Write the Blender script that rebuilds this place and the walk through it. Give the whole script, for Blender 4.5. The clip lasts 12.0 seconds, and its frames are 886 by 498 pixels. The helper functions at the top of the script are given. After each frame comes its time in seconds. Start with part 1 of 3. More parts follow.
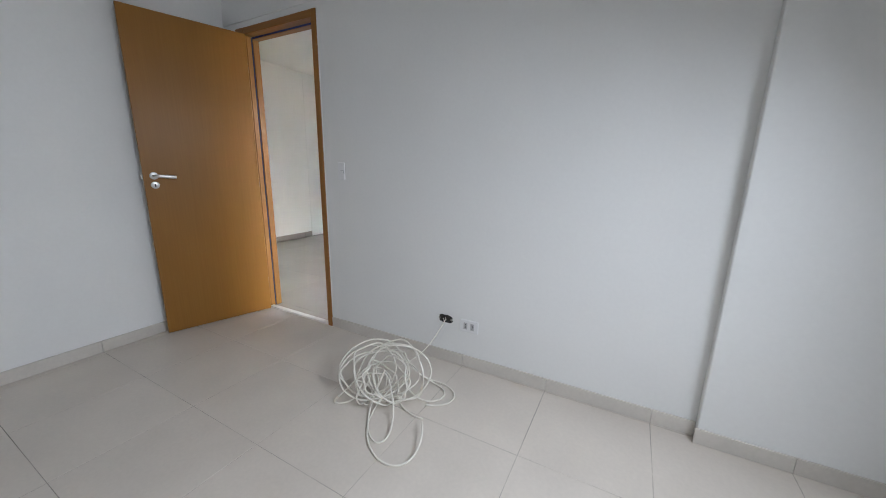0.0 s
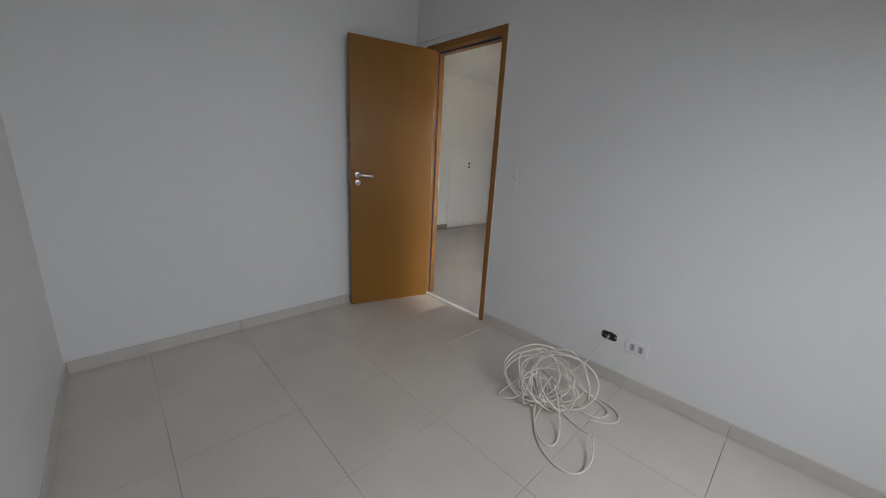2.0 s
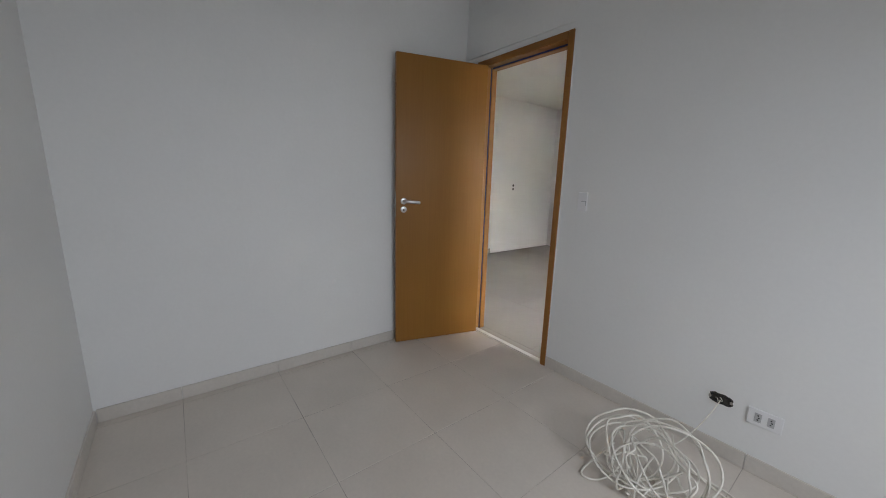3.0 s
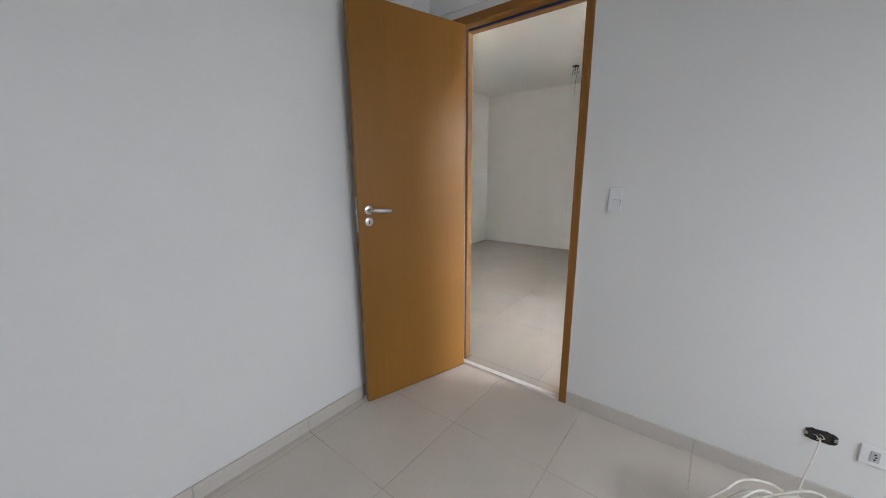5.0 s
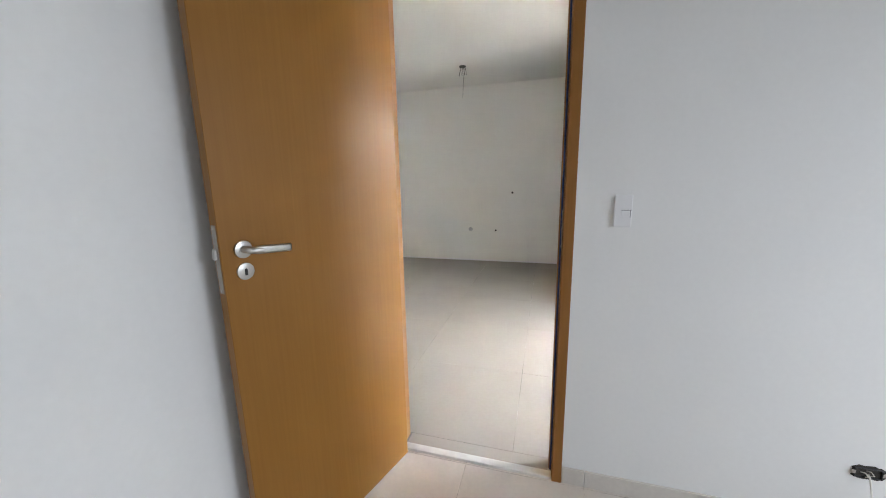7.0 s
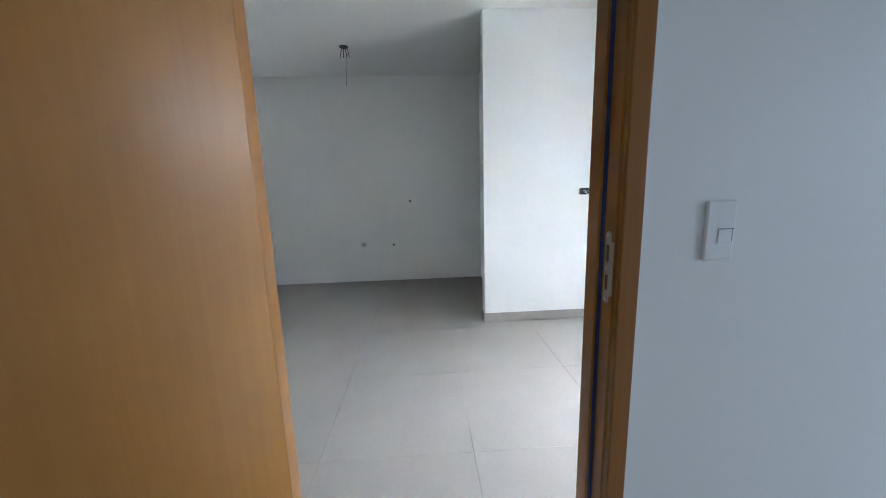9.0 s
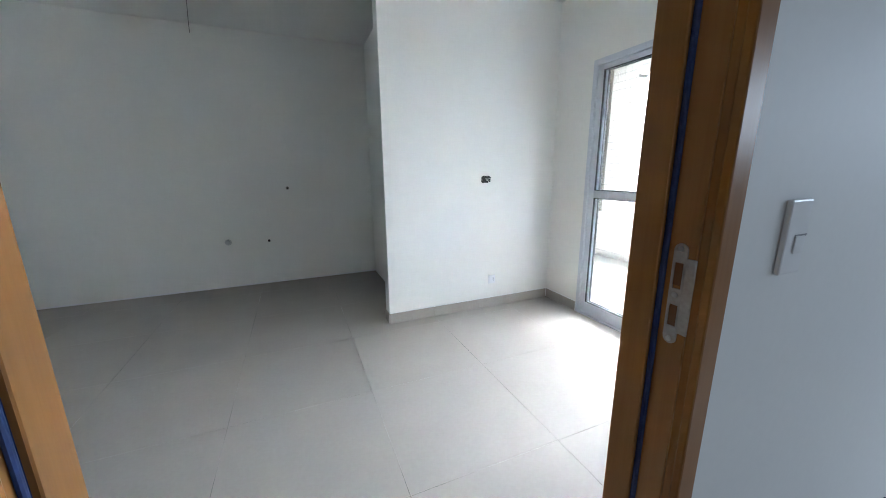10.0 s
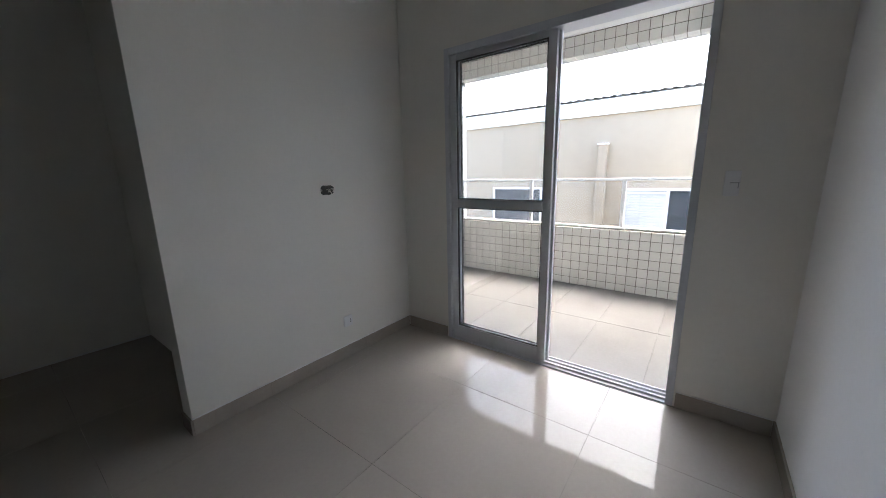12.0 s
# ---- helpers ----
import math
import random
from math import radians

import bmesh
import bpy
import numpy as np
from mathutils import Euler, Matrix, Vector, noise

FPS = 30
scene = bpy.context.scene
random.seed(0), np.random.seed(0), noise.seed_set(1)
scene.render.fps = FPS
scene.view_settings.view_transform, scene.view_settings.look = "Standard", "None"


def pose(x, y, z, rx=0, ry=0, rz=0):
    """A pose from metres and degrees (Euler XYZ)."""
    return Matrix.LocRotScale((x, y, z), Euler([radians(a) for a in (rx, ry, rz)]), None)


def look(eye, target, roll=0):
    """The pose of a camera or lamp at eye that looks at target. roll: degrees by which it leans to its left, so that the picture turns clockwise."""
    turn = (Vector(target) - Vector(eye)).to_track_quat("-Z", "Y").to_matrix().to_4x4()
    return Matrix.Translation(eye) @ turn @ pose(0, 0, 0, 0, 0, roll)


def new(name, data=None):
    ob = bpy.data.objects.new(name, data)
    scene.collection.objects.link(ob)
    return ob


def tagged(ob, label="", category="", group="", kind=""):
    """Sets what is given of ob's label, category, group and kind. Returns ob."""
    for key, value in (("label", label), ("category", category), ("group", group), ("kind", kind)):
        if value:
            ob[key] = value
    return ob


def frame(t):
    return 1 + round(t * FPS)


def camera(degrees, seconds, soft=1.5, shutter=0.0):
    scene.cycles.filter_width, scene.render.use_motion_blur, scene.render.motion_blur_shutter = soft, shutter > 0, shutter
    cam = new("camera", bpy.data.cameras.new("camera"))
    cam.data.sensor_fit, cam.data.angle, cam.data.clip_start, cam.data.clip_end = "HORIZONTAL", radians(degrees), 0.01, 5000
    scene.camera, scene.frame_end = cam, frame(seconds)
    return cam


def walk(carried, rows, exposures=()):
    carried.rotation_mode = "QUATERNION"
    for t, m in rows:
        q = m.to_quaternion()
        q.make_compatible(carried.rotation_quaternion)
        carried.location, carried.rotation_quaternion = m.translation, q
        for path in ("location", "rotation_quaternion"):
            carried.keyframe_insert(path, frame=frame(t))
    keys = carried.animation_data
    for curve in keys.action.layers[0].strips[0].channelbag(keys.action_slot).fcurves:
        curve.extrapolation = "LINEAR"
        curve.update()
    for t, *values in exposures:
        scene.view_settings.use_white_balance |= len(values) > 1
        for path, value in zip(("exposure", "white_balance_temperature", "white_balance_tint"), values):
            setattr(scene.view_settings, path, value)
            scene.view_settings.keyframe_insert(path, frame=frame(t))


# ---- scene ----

# ---------------------------------------------------------------- camera and walk
cam = camera(103.6, 12.0, soft=1.0)
PATH = [
    (0, (2.654, -1.785, 1.180), (1.729, -0.068, 0.737), 1.1),
    (0.2, (2.622, -1.861, 1.221), (1.653, -0.171, 0.770), 2.5),
    (0.5, (2.566, -1.917, 1.261), (1.345, -0.411, 0.768), 0.9),
    (1, (2.507, -2.054, 1.242), (1.082, -0.740, 0.748), 1.1),
    (1.5, (2.463, -2.095, 1.248), (1.031, -0.789, 0.757), 2.1),
    (2, (2.397, -2.080, 1.261), (1.000, -0.738, 0.763), 3.1),
    (2.5, (2.233, -2.031, 1.266), (0.821, -0.700, 0.782), 2.4),
    (3, (2.084, -1.974, 1.264), (0.532, -0.773, 0.877), 1.6),
    (3.2, (2.013, -1.978, 1.254), (0.519, -0.715, 0.838), 2.3),
    (4.8, (1.371, -1.858, 1.276), (0.123, -0.345, 0.886), -1.4),
    (5, (1.295, -1.823, 1.287), (0.087, -0.286, 0.866), -0.4),
    (5.5, (1.098, -1.741, 1.277), (0.133, -0.045, 0.839), 1.1),
    (5.8, (0.958, -1.712, 1.288), (0.119, 0.044, 0.829), 0.1),
    (6, (0.885, -1.692, 1.285), (0.086, 0.085, 0.833), -0.5),
    (6.2, (0.842, -1.666, 1.285), (0.170, 0.167, 0.845), 1.3),
    (6.5, (0.771, -1.584, 1.267), (0.150, 0.255, 0.785), 0.5),
    (6.8, (0.686, -1.460, 1.278), (0.107, 0.415, 0.882), -1.7),
    (7, (0.644, -1.365, 1.273), (0.091, 0.519, 0.892), -1.1),
    (7.2, (0.606, -1.302, 1.266), (0.077, 0.573, 0.816), -0.3),
    (8.8, (0.365, -0.691, 1.256), (0.474, 1.267, 0.867), -1.0),
    (9, (0.342, -0.642, 1.256), (0.443, 1.325, 0.906), -1.7),
    (9.2, (0.301, -0.580, 1.255), (0.464, 1.366, 0.821), -0.4),
    (9.5, (0.264, -0.442, 1.257), (0.679, 1.475, 0.864), 0.1),
    (10, (0.223, -0.274, 1.260), (0.981, 1.524, 0.822), -0.5),
    (10.2, (0.230, -0.217, 1.250), (1.074, 1.533, 0.775), 0.7),
    (10.5, (0.267, -0.096, 1.244), (1.099, 1.661, 0.774), -0.6),
    (10.8, (0.297, 0.039, 1.250), (1.202, 1.777, 0.848), -0.1),
    (11, (0.332, 0.096, 1.251), (1.199, 1.840, 0.798), 0.0),
    (11.2, (0.345, 0.145, 1.244), (1.259, 1.862, 0.774), 1.2),
    (11.5, (0.391, 0.286, 1.257), (1.606, 1.827, 0.869), 0.3),
    (12, (0.409, 0.491, 1.259), (1.974, 1.666, 0.847), -1.2),
]
EXPOSURES = [(0.0, 6.2, 6180, 6.5), (0.5, 5.92, 6280, 7.5), (1.0, 5.68, 6380, 7.5), (1.5, 5.69, 6380, 7.5), (2.5, 5.74, 6380, 7.5), (3.0, 5.92, 6380, 7.5),
             (5.0, 6.36, 6330, 7.5), (6.0, 6.58, 6280, 6.5), (7.0, 6.78, 6230, 6.5), (9.0, 6.12, 5320, 2.5), (9.5, 5.97, 5320, 1.5),
             (10.0, 5.92, 5370, 1.5), (10.5, 5.0, 5560, 3), (10.8, 4.01, 5860, 6), (11.0, 3.66, 5910, 7), (12.0, 3.71, 5810, 6)]
walk(cam, [(t, look(eye, target, roll)) for t, eye, target, roll in PATH], EXPOSURES)

# ---------------------------------------------------------------- plan (metres)
CEIL = 2.66                 # height of the rooms
BX0, BX1 = -0.222, 3.75     # bedroom, west and east faces
BY0 = -2.40                 # bedroom, south face
DW = 0.108                  # thickness of the wall with the wooden door
LX0, LX1 = -2.264, 2.50     # living room, west face and face with the glass door
TVY, TVX = 2.434, 0.873     # face and free end of the short wall
KY, KX1 = 4.10, 1.11        # kitchen back and side faces
PX = 4.474                  # balcony parapet, tiled inner face
PZ = 0.653                  # parapet height
NX = 6.78                   # neighbour's wall
RNG = random.Random(7)

# ---------------------------------------------------------------- world, sun, large lights
world = bpy.data.worlds.new("overcast_sky")
scene.world = world
world.use_nodes = True
wn = world.node_tree.nodes
sky = wn.new("ShaderNodeTexSky")
sky.sky_type = "NISHITA"
sky.sun_disc = False
sky.sun_elevation, sky.sun_rotation = radians(60), radians(93)
sky.air_density, sky.dust_density, sky.ozone_density = 1.0, 6.0, 0.8
wn["Background"].inputs["Strength"].default_value = 0.15
world.node_tree.links.new(sky.outputs["Color"], wn["Background"].inputs["Color"])

sun = new("sun", bpy.data.lights.new("sun", "SUN"))
sun.data.energy, sun.data.angle, sun.data.color = 0.22, radians(130), (1.0, 0.99, 0.98)
sun.matrix_world = look((9.8, -0.5, 17.0), (0, 0, 0))


# sky light in the opening of the bedroom's window
day = new("window_daylight", bpy.data.lights.new("window_daylight", "AREA"))
day.data.shape, day.data.size, day.data.size_y = "RECTANGLE", 1.18, 0.98
day.data.energy, day.data.color, day.data.spread = 0.48, (0.88, 0.912, 1.0), radians(124)
day.matrix_world = look((BX1 + 0.03, -1.25, 1.54), (BX1 - 1.0, -1.25, 0.66))


# ---------------------------------------------------------------- materials
def material(name, colour, rough=0.5, metal=0.0, grain=None, stains=None, bump=None, tint=0.0, island=False, spec=None):
    """Principled material. grain, stains: (scale, amount) of fine and broad variation of the colour;
    bump: (scale, distance); tint: how much alike pieces differ."""
    m = bpy.data.materials.new(name)
    m.use_nodes = True
    n, l = m.node_tree.nodes, m.node_tree.links
    b = n["Principled BSDF"]
    b.inputs["Roughness"].default_value = rough
    b.inputs["Metallic"].default_value = metal
    if spec is not None:
        b.inputs["Specular IOR Level"].default_value = spec
    geo = n.new("ShaderNodeNewGeometry")
    col = n.new("ShaderNodeRGB")
    col.outputs[0].default_value = (*colour, 1)
    out = col.outputs[0]
    for spec_, detail in ((stains, 3.0), (grain, 6.0)):
        if not spec_:
            continue
        tex = n.new("ShaderNodeTexNoise")
        tex.inputs["Scale"].default_value = spec_[0]
        tex.inputs["Detail"].default_value = detail
        l.new(geo.outputs["Position"], tex.inputs["Vector"])
        ramp = n.new("ShaderNodeMapRange")
        ramp.inputs["From Min"].default_value, ramp.inputs["From Max"].default_value = 0.3, 0.7
        ramp.inputs["To Min"].default_value, ramp.inputs["To Max"].default_value = 1 - spec_[1], 1 + spec_[1]
        l.new(tex.outputs["Fac"], ramp.inputs["Value"])
        mul = n.new("ShaderNodeVectorMath")
        mul.operation = "SCALE"
        l.new(out, mul.inputs[0])
        l.new(ramp.outputs["Result"], mul.inputs["Scale"])
        out = mul.outputs["Vector"]
    if tint:
        src = geo.outputs["Random Per Island"] if island else n.new("ShaderNodeObjectInfo").outputs["Random"]
        ramp = n.new("ShaderNodeMapRange")
        ramp.inputs["To Min"].default_value, ramp.inputs["To Max"].default_value = 1 - tint, 1 + tint
        l.new(src, ramp.inputs["Value"])
        mul = n.new("ShaderNodeVectorMath")
        mul.operation = "SCALE"
        l.new(out, mul.inputs[0])
        l.new(ramp.outputs["Result"], mul.inputs["Scale"])
        out = mul.outputs["Vector"]
    l.new(out, b.inputs["Base Color"])
    if bump:
        tex = n.new("ShaderNodeTexNoise")
        tex.inputs["Scale"].default_value = bump[0]
        tex.inputs["Detail"].default_value = bump[2] if len(bump) > 2 else 4.0
        l.new(geo.outputs["Position"], tex.inputs["Vector"])
        bp = n.new("ShaderNodeBump")
        bp.inputs["Distance"].default_value = bump[1]
        bp.inputs["Strength"].default_value = 1.0
        l.new(tex.outputs["Fac"], bp.inputs["Height"])
        l.new(bp.outputs["Normal"], b.inputs["Normal"])
    return m


def veneer(name, dark, light, rough=0.32, along="z"):
    """Varnished wood veneer with its grain along one axis of the object."""
    m = bpy.data.materials.new(name)
    m.use_nodes = True
    n, l = m.node_tree.nodes, m.node_tree.links
    b = n["Principled BSDF"]
    b.inputs["Roughness"].default_value = rough
    b.inputs["Coat Weight"].default_value = 0.03
    b.inputs["Specular IOR Level"].default_value = 0.30
    b.inputs["Coat Roughness"].default_value = 0.2
    co = n.new("ShaderNodeTexCoord")
    mp = n.new("ShaderNodeMapping")
    stretch = {"z": (60, 60, 1.6), "x": (1.6, 60, 60)}[along]
    mp.inputs["Scale"].default_value = stretch
    l.new(co.outputs["Object"], mp.inputs["Vector"])
    fine = n.new("ShaderNodeTexNoise")
    fine.inputs["Scale"].default_value, fine.inputs["Detail"].default_value = 2.2, 8.0
    fine.inputs["Distortion"].default_value = 0.4
    l.new(mp.outputs["Vector"], fine.inputs["Vector"])
    mp2 = n.new("ShaderNodeMapping")
    mp2.inputs["Scale"].default_value = tuple(v / 10 for v in stretch)
    l.new(co.outputs["Object"], mp2.inputs["Vector"])
    broad = n.new("ShaderNodeTexNoise")
    broad.inputs["Scale"].default_value, broad.inputs["Detail"].default_value = 1.2, 3.0
    l.new(mp2.outputs["Vector"], broad.inputs["Vector"])
    mix = n.new("ShaderNodeMix")
    mix.data_type = "FLOAT"
    mix.inputs[0].default_value = 0.45
    l.new(fine.outputs["Fac"], mix.inputs[2])
    l.new(broad.outputs["Fac"], mix.inputs[3])
    ramp = n.new("ShaderNodeValToRGB")
    ramp.color_ramp.elements[0].position, ramp.color_ramp.elements[1].position = 0.28, 0.72
    ramp.color_ramp.elements[0].color, ramp.color_ramp.elements[1].color = (*dark, 1), (*light, 1)
    l.new(mix.outputs[0], ramp.inputs["Fac"])
    l.new(ramp.outputs["Color"], b.inputs["Base Color"])
    bp = n.new("ShaderNodeBump")
    bp.inputs["Distance"].default_value, bp.inputs["Strength"].default_value = 0.0002, 0.6
    l.new(fine.outputs["Fac"], bp.inputs["Height"])
    l.new(bp.outputs["Normal"], b.inputs["Normal"])
    return m


PAINT = material("white_wall_paint", (0.835, 0.835, 0.825), 0.6, grain=(55, 0.01), stains=(1.1, 0.022), bump=(160, 0.0001))
LIVING_PAINT = material("warm_white_wall_paint", (0.85, 0.835, 0.785), 0.6, grain=(55, 0.01), stains=(1.1, 0.022), bump=(160, 0.0001))
LIVING_CEILING = material("warm_white_ceiling_paint", (0.85, 0.84, 0.80), 0.75, grain=(40, 0.012), stains=(0.8, 0.02), bump=(120, 0.0006))
CEILING = material("white_ceiling_paint", (0.84, 0.84, 0.83), 0.75, grain=(40, 0.012), stains=(0.8, 0.02), bump=(120, 0.0006))
SATIN_TILE = material("satin_porcelain", (0.65, 0.59, 0.525), 0.36, grain=(60, 0.025), stains=(2.4, 0.05), bump=(6, 0.0004, 2.0), tint=0.02)
POLISHED_TILE = material("polished_porcelain", (0.43, 0.392, 0.345), 0.016, grain=(50, 0.02), stains=(1.8, 0.04), bump=(13.0, 0.0004, 1.0), tint=0.015, spec=0.105)
BASE_TILE = material("porcelain_skirting", (0.64, 0.60, 0.55), 0.32, grain=(60, 0.03), stains=(3, 0.05), tint=0.03)
LIVING_BASE = material("dark_beige_porcelain_skirting", (0.43, 0.385, 0.335), 0.25, grain=(60, 0.03), stains=(3, 0.05), tint=0.03)
GROUT = material("floor_grout", (0.42, 0.38, 0.335), 0.9, grain=(80, 0.2), stains=(2.1, 0.7))
FINE_GROUT = material("beige_floor_grout", (0.36, 0.335, 0.30), 0.9, grain=(80, 0.15), stains=(1.9, 0.85))
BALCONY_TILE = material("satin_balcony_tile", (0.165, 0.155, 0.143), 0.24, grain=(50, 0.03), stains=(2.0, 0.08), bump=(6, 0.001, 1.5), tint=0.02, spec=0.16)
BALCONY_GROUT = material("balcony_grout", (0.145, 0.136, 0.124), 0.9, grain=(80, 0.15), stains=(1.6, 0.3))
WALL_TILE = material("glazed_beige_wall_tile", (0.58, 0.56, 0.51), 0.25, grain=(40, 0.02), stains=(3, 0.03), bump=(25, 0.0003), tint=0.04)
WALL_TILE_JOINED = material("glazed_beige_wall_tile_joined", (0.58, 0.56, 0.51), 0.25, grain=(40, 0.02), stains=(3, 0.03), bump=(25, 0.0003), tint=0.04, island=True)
WALL_GROUT = material("grey_wall_grout", (0.13, 0.115, 0.09), 0.9, grain=(60, 0.15))
MARBLE = material("white_marble_sill", (0.72, 0.70, 0.66), 0.3, grain=(30, 0.06), stains=(8, 0.08), bump=(40, 0.0005))
WOOD = veneer("honey_veneer", (0.258, 0.114, 0.017), (0.298, 0.137, 0.023), 0.42)
FRAME_WOOD = veneer("honey_frame_wood", (0.250, 0.108, 0.024), (0.31, 0.142, 0.036), 0.36)
FRAME_WOOD_X = veneer("honey_frame_wood_across", (0.250, 0.108, 0.024), (0.31, 0.142, 0.036), 0.36, along="x")
BLUE_SEAL = material("blue_rubber_seal", (0.012, 0.03, 0.12), 0.7, grain=(120, 0.2))
CHROME = material("brushed_chrome", (0.52, 0.51, 0.49), 0.34, 1.0, grain=(200, 0.05))
STEEL = material("zinc_plate", (0.40, 0.365, 0.33), 0.55, 0.45, grain=(150, 0.1))
DULL_STEEL = material("dull_lock_steel", (0.42, 0.39, 0.35), 0.55, 0.6, grain=(150, 0.1))
BLACK = material("black_plastic", (0.012, 0.012, 0.013), 0.45, grain=(90, 0.2))
# the shade inside wall holes as a colour, for flat faces on the wall
HOLE_SHADE = material("dark_hole_shade", (0.05, 0.045, 0.04), 0.95, grain=(90, 0.3))
WHITE_PLASTIC = material("white_plastic", (0.84, 0.84, 0.85), 0.3, grain=(30, 0.01))
GREY_PLASTIC = material("pale_grey_plastic", (0.50, 0.50, 0.51), 0.4)
SWITCH_GAP_SHADE = material("grey_switch_gap_shade", (0.30, 0.30, 0.32), 0.6)
CABLE = material("cream_white_cable", (0.78, 0.745, 0.67), 0.4, grain=(40, 0.06), stains=(9, 0.1))
ALUMINIUM = material("white_powder_coated_aluminium", (0.64, 0.66, 0.70), 0.35, grain=(60, 0.015), stains=(3, 0.02))
RUBBER = material("black_glazing_rubber", (0.015, 0.015, 0.017), 0.6)
WHITE_METAL = material("white_rail_metal", (0.80, 0.80, 0.80), 0.35, stains=(3, 0.02))
SHUTTER = material("cream_shutter_slats", (0.60, 0.58, 0.53), 0.5, stains=(3, 0.03))
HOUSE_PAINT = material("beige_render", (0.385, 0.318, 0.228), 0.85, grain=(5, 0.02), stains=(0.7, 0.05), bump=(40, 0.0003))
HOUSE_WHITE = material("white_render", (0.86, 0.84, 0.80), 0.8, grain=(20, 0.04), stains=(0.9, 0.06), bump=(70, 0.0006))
ROOF_SHEET = material("fibre_cement_roof", (0.36, 0.34, 0.32), 0.9, grain=(12, 0.15), stains=(1.2, 0.2))
DARK_GLASS = material("dark_tinted_glass", (0.05, 0.058, 0.066), 0.08, stains=(1.0, 0.15))
CEMENT = material("patched_plaster", (0.60, 0.59, 0.57), 0.9, grain=(60, 0.12))
GROUND = material("concrete_ground", (0.24, 0.23, 0.21), 0.9, grain=(6, 0.15), stains=(0.3, 0.2))

GLASS = bpy.data.materials.new("clear_glass")
GLASS.use_nodes = True
gb = GLASS.node_tree.nodes["Principled BSDF"]
gb.inputs["Transmission Weight"].default_value = 1.0
gb.inputs["Roughness"].default_value = 0.0
gb.inputs["IOR"].default_value = 1.45
gb.inputs["Base Color"].default_value = (1.0, 1.0, 1.0, 1)


# ---------------------------------------------------------------- mesh helpers
def add_box(bm, x0, x1, y0, y1, z0, z1, bevel=0.0, segments=1):
    made = bmesh.ops.create_cube(bm, size=1.0)["verts"]
    bmesh.ops.transform(bm, verts=made, matrix=Matrix.Translation(((x0 + x1) / 2, (y0 + y1) / 2, (z0 + z1) / 2)) @ Matrix.Diagonal((x1 - x0, y1 - y0, z1 - z0, 1)))
    if bevel:
        edges = list({e for v in made for e in v.link_edges})
        bmesh.ops.bevel(bm, geom=edges, offset=bevel, segments=segments, affect="EDGES", profile=0.5)
    return bm


def box(*args, **kw):
    return add_box(bmesh.new(), *args, **kw)


def add_cyl(bm, m, radius, depth, sides=20, radius2=None, bevel=0.0):
    made = bmesh.ops.create_cone(bm, cap_ends=True, segments=sides, radius1=radius, radius2=radius if radius2 is None else radius2, depth=depth)["verts"]
    if bevel:
        edges = list({e for v in made for e in v.link_edges if all(len(f.verts) > 3 for f in e.link_faces) and any(len(f.verts) > 4 for f in e.link_faces)})
        done = bmesh.ops.bevel(bm, geom=edges, offset=bevel, segments=2, affect="EDGES", profile=0.5)
        made = list({v for v in made if v.is_valid} | set(done["verts"]))
    bmesh.ops.transform(bm, verts=made, matrix=m)
    return bm


def add_tube(bm, points, radius, sides=6, caps=True):
    """Sweeps a round section along a line of points."""
    pts = [Vector(p) for p in points]
    rings, normal = [], None
    for i, p in enumerate(pts):
        d = (pts[min(i + 1, len(pts) - 1)] - pts[max(i - 1, 0)]).normalized()
        if normal is None:
            normal = d.orthogonal().normalized()
        normal = (normal - d * normal.dot(d)).normalized()
        side = d.cross(normal)
        rings.append([bm.verts.new(p + radius * (math.cos(a) * normal + math.sin(a) * side)) for a in (2 * math.pi * k / sides for k in range(sides))])
    for a, b in zip(rings, rings[1:]):
        for k in range(sides):
            f = bm.faces.new((a[k], a[(k + 1) % sides], b[(k + 1) % sides], b[k]))
            f.smooth = True
    if caps:
        bm.faces.new(rings[0][::-1])
        bm.faces.new(rings[-1])
    return bm


def finish(name, bm, mat, smooth=False):
    bmesh.ops.recalc_face_normals(bm, faces=bm.faces)
    me = bpy.data.meshes.new(name)
    bm.to_mesh(me)
    bm.free()
    me.materials.append(mat)
    if smooth:
        me.shade_smooth()
        me.set_sharp_from_angle(angle=radians(35))
    return me


def thing(name, bm, mat, label, category, kind="", group="", smooth=False):
    return tagged(new(name, finish(name, bm, mat, smooth)), label, category, group, kind)


def holder(name, m, label, category, kind="", group=""):
    ob = new(name)
    ob.empty_display_size = 0.1
    ob.matrix_world = m
    return tagged(ob, label, category, group, kind)


def part(name, bm, mat, parent, label="", smooth=False, m=None):
    ob = new(name, finish(name, bm, mat, smooth))
    ob.parent = parent
    if m is not None:
        ob.matrix_basis = m
    return tagged(ob, label)


def structure(name, bm, mat, label, category, smooth=False):
    return thing(name, bm, mat, label, category, "structure", smooth=smooth)


TILE_MESHES = {}


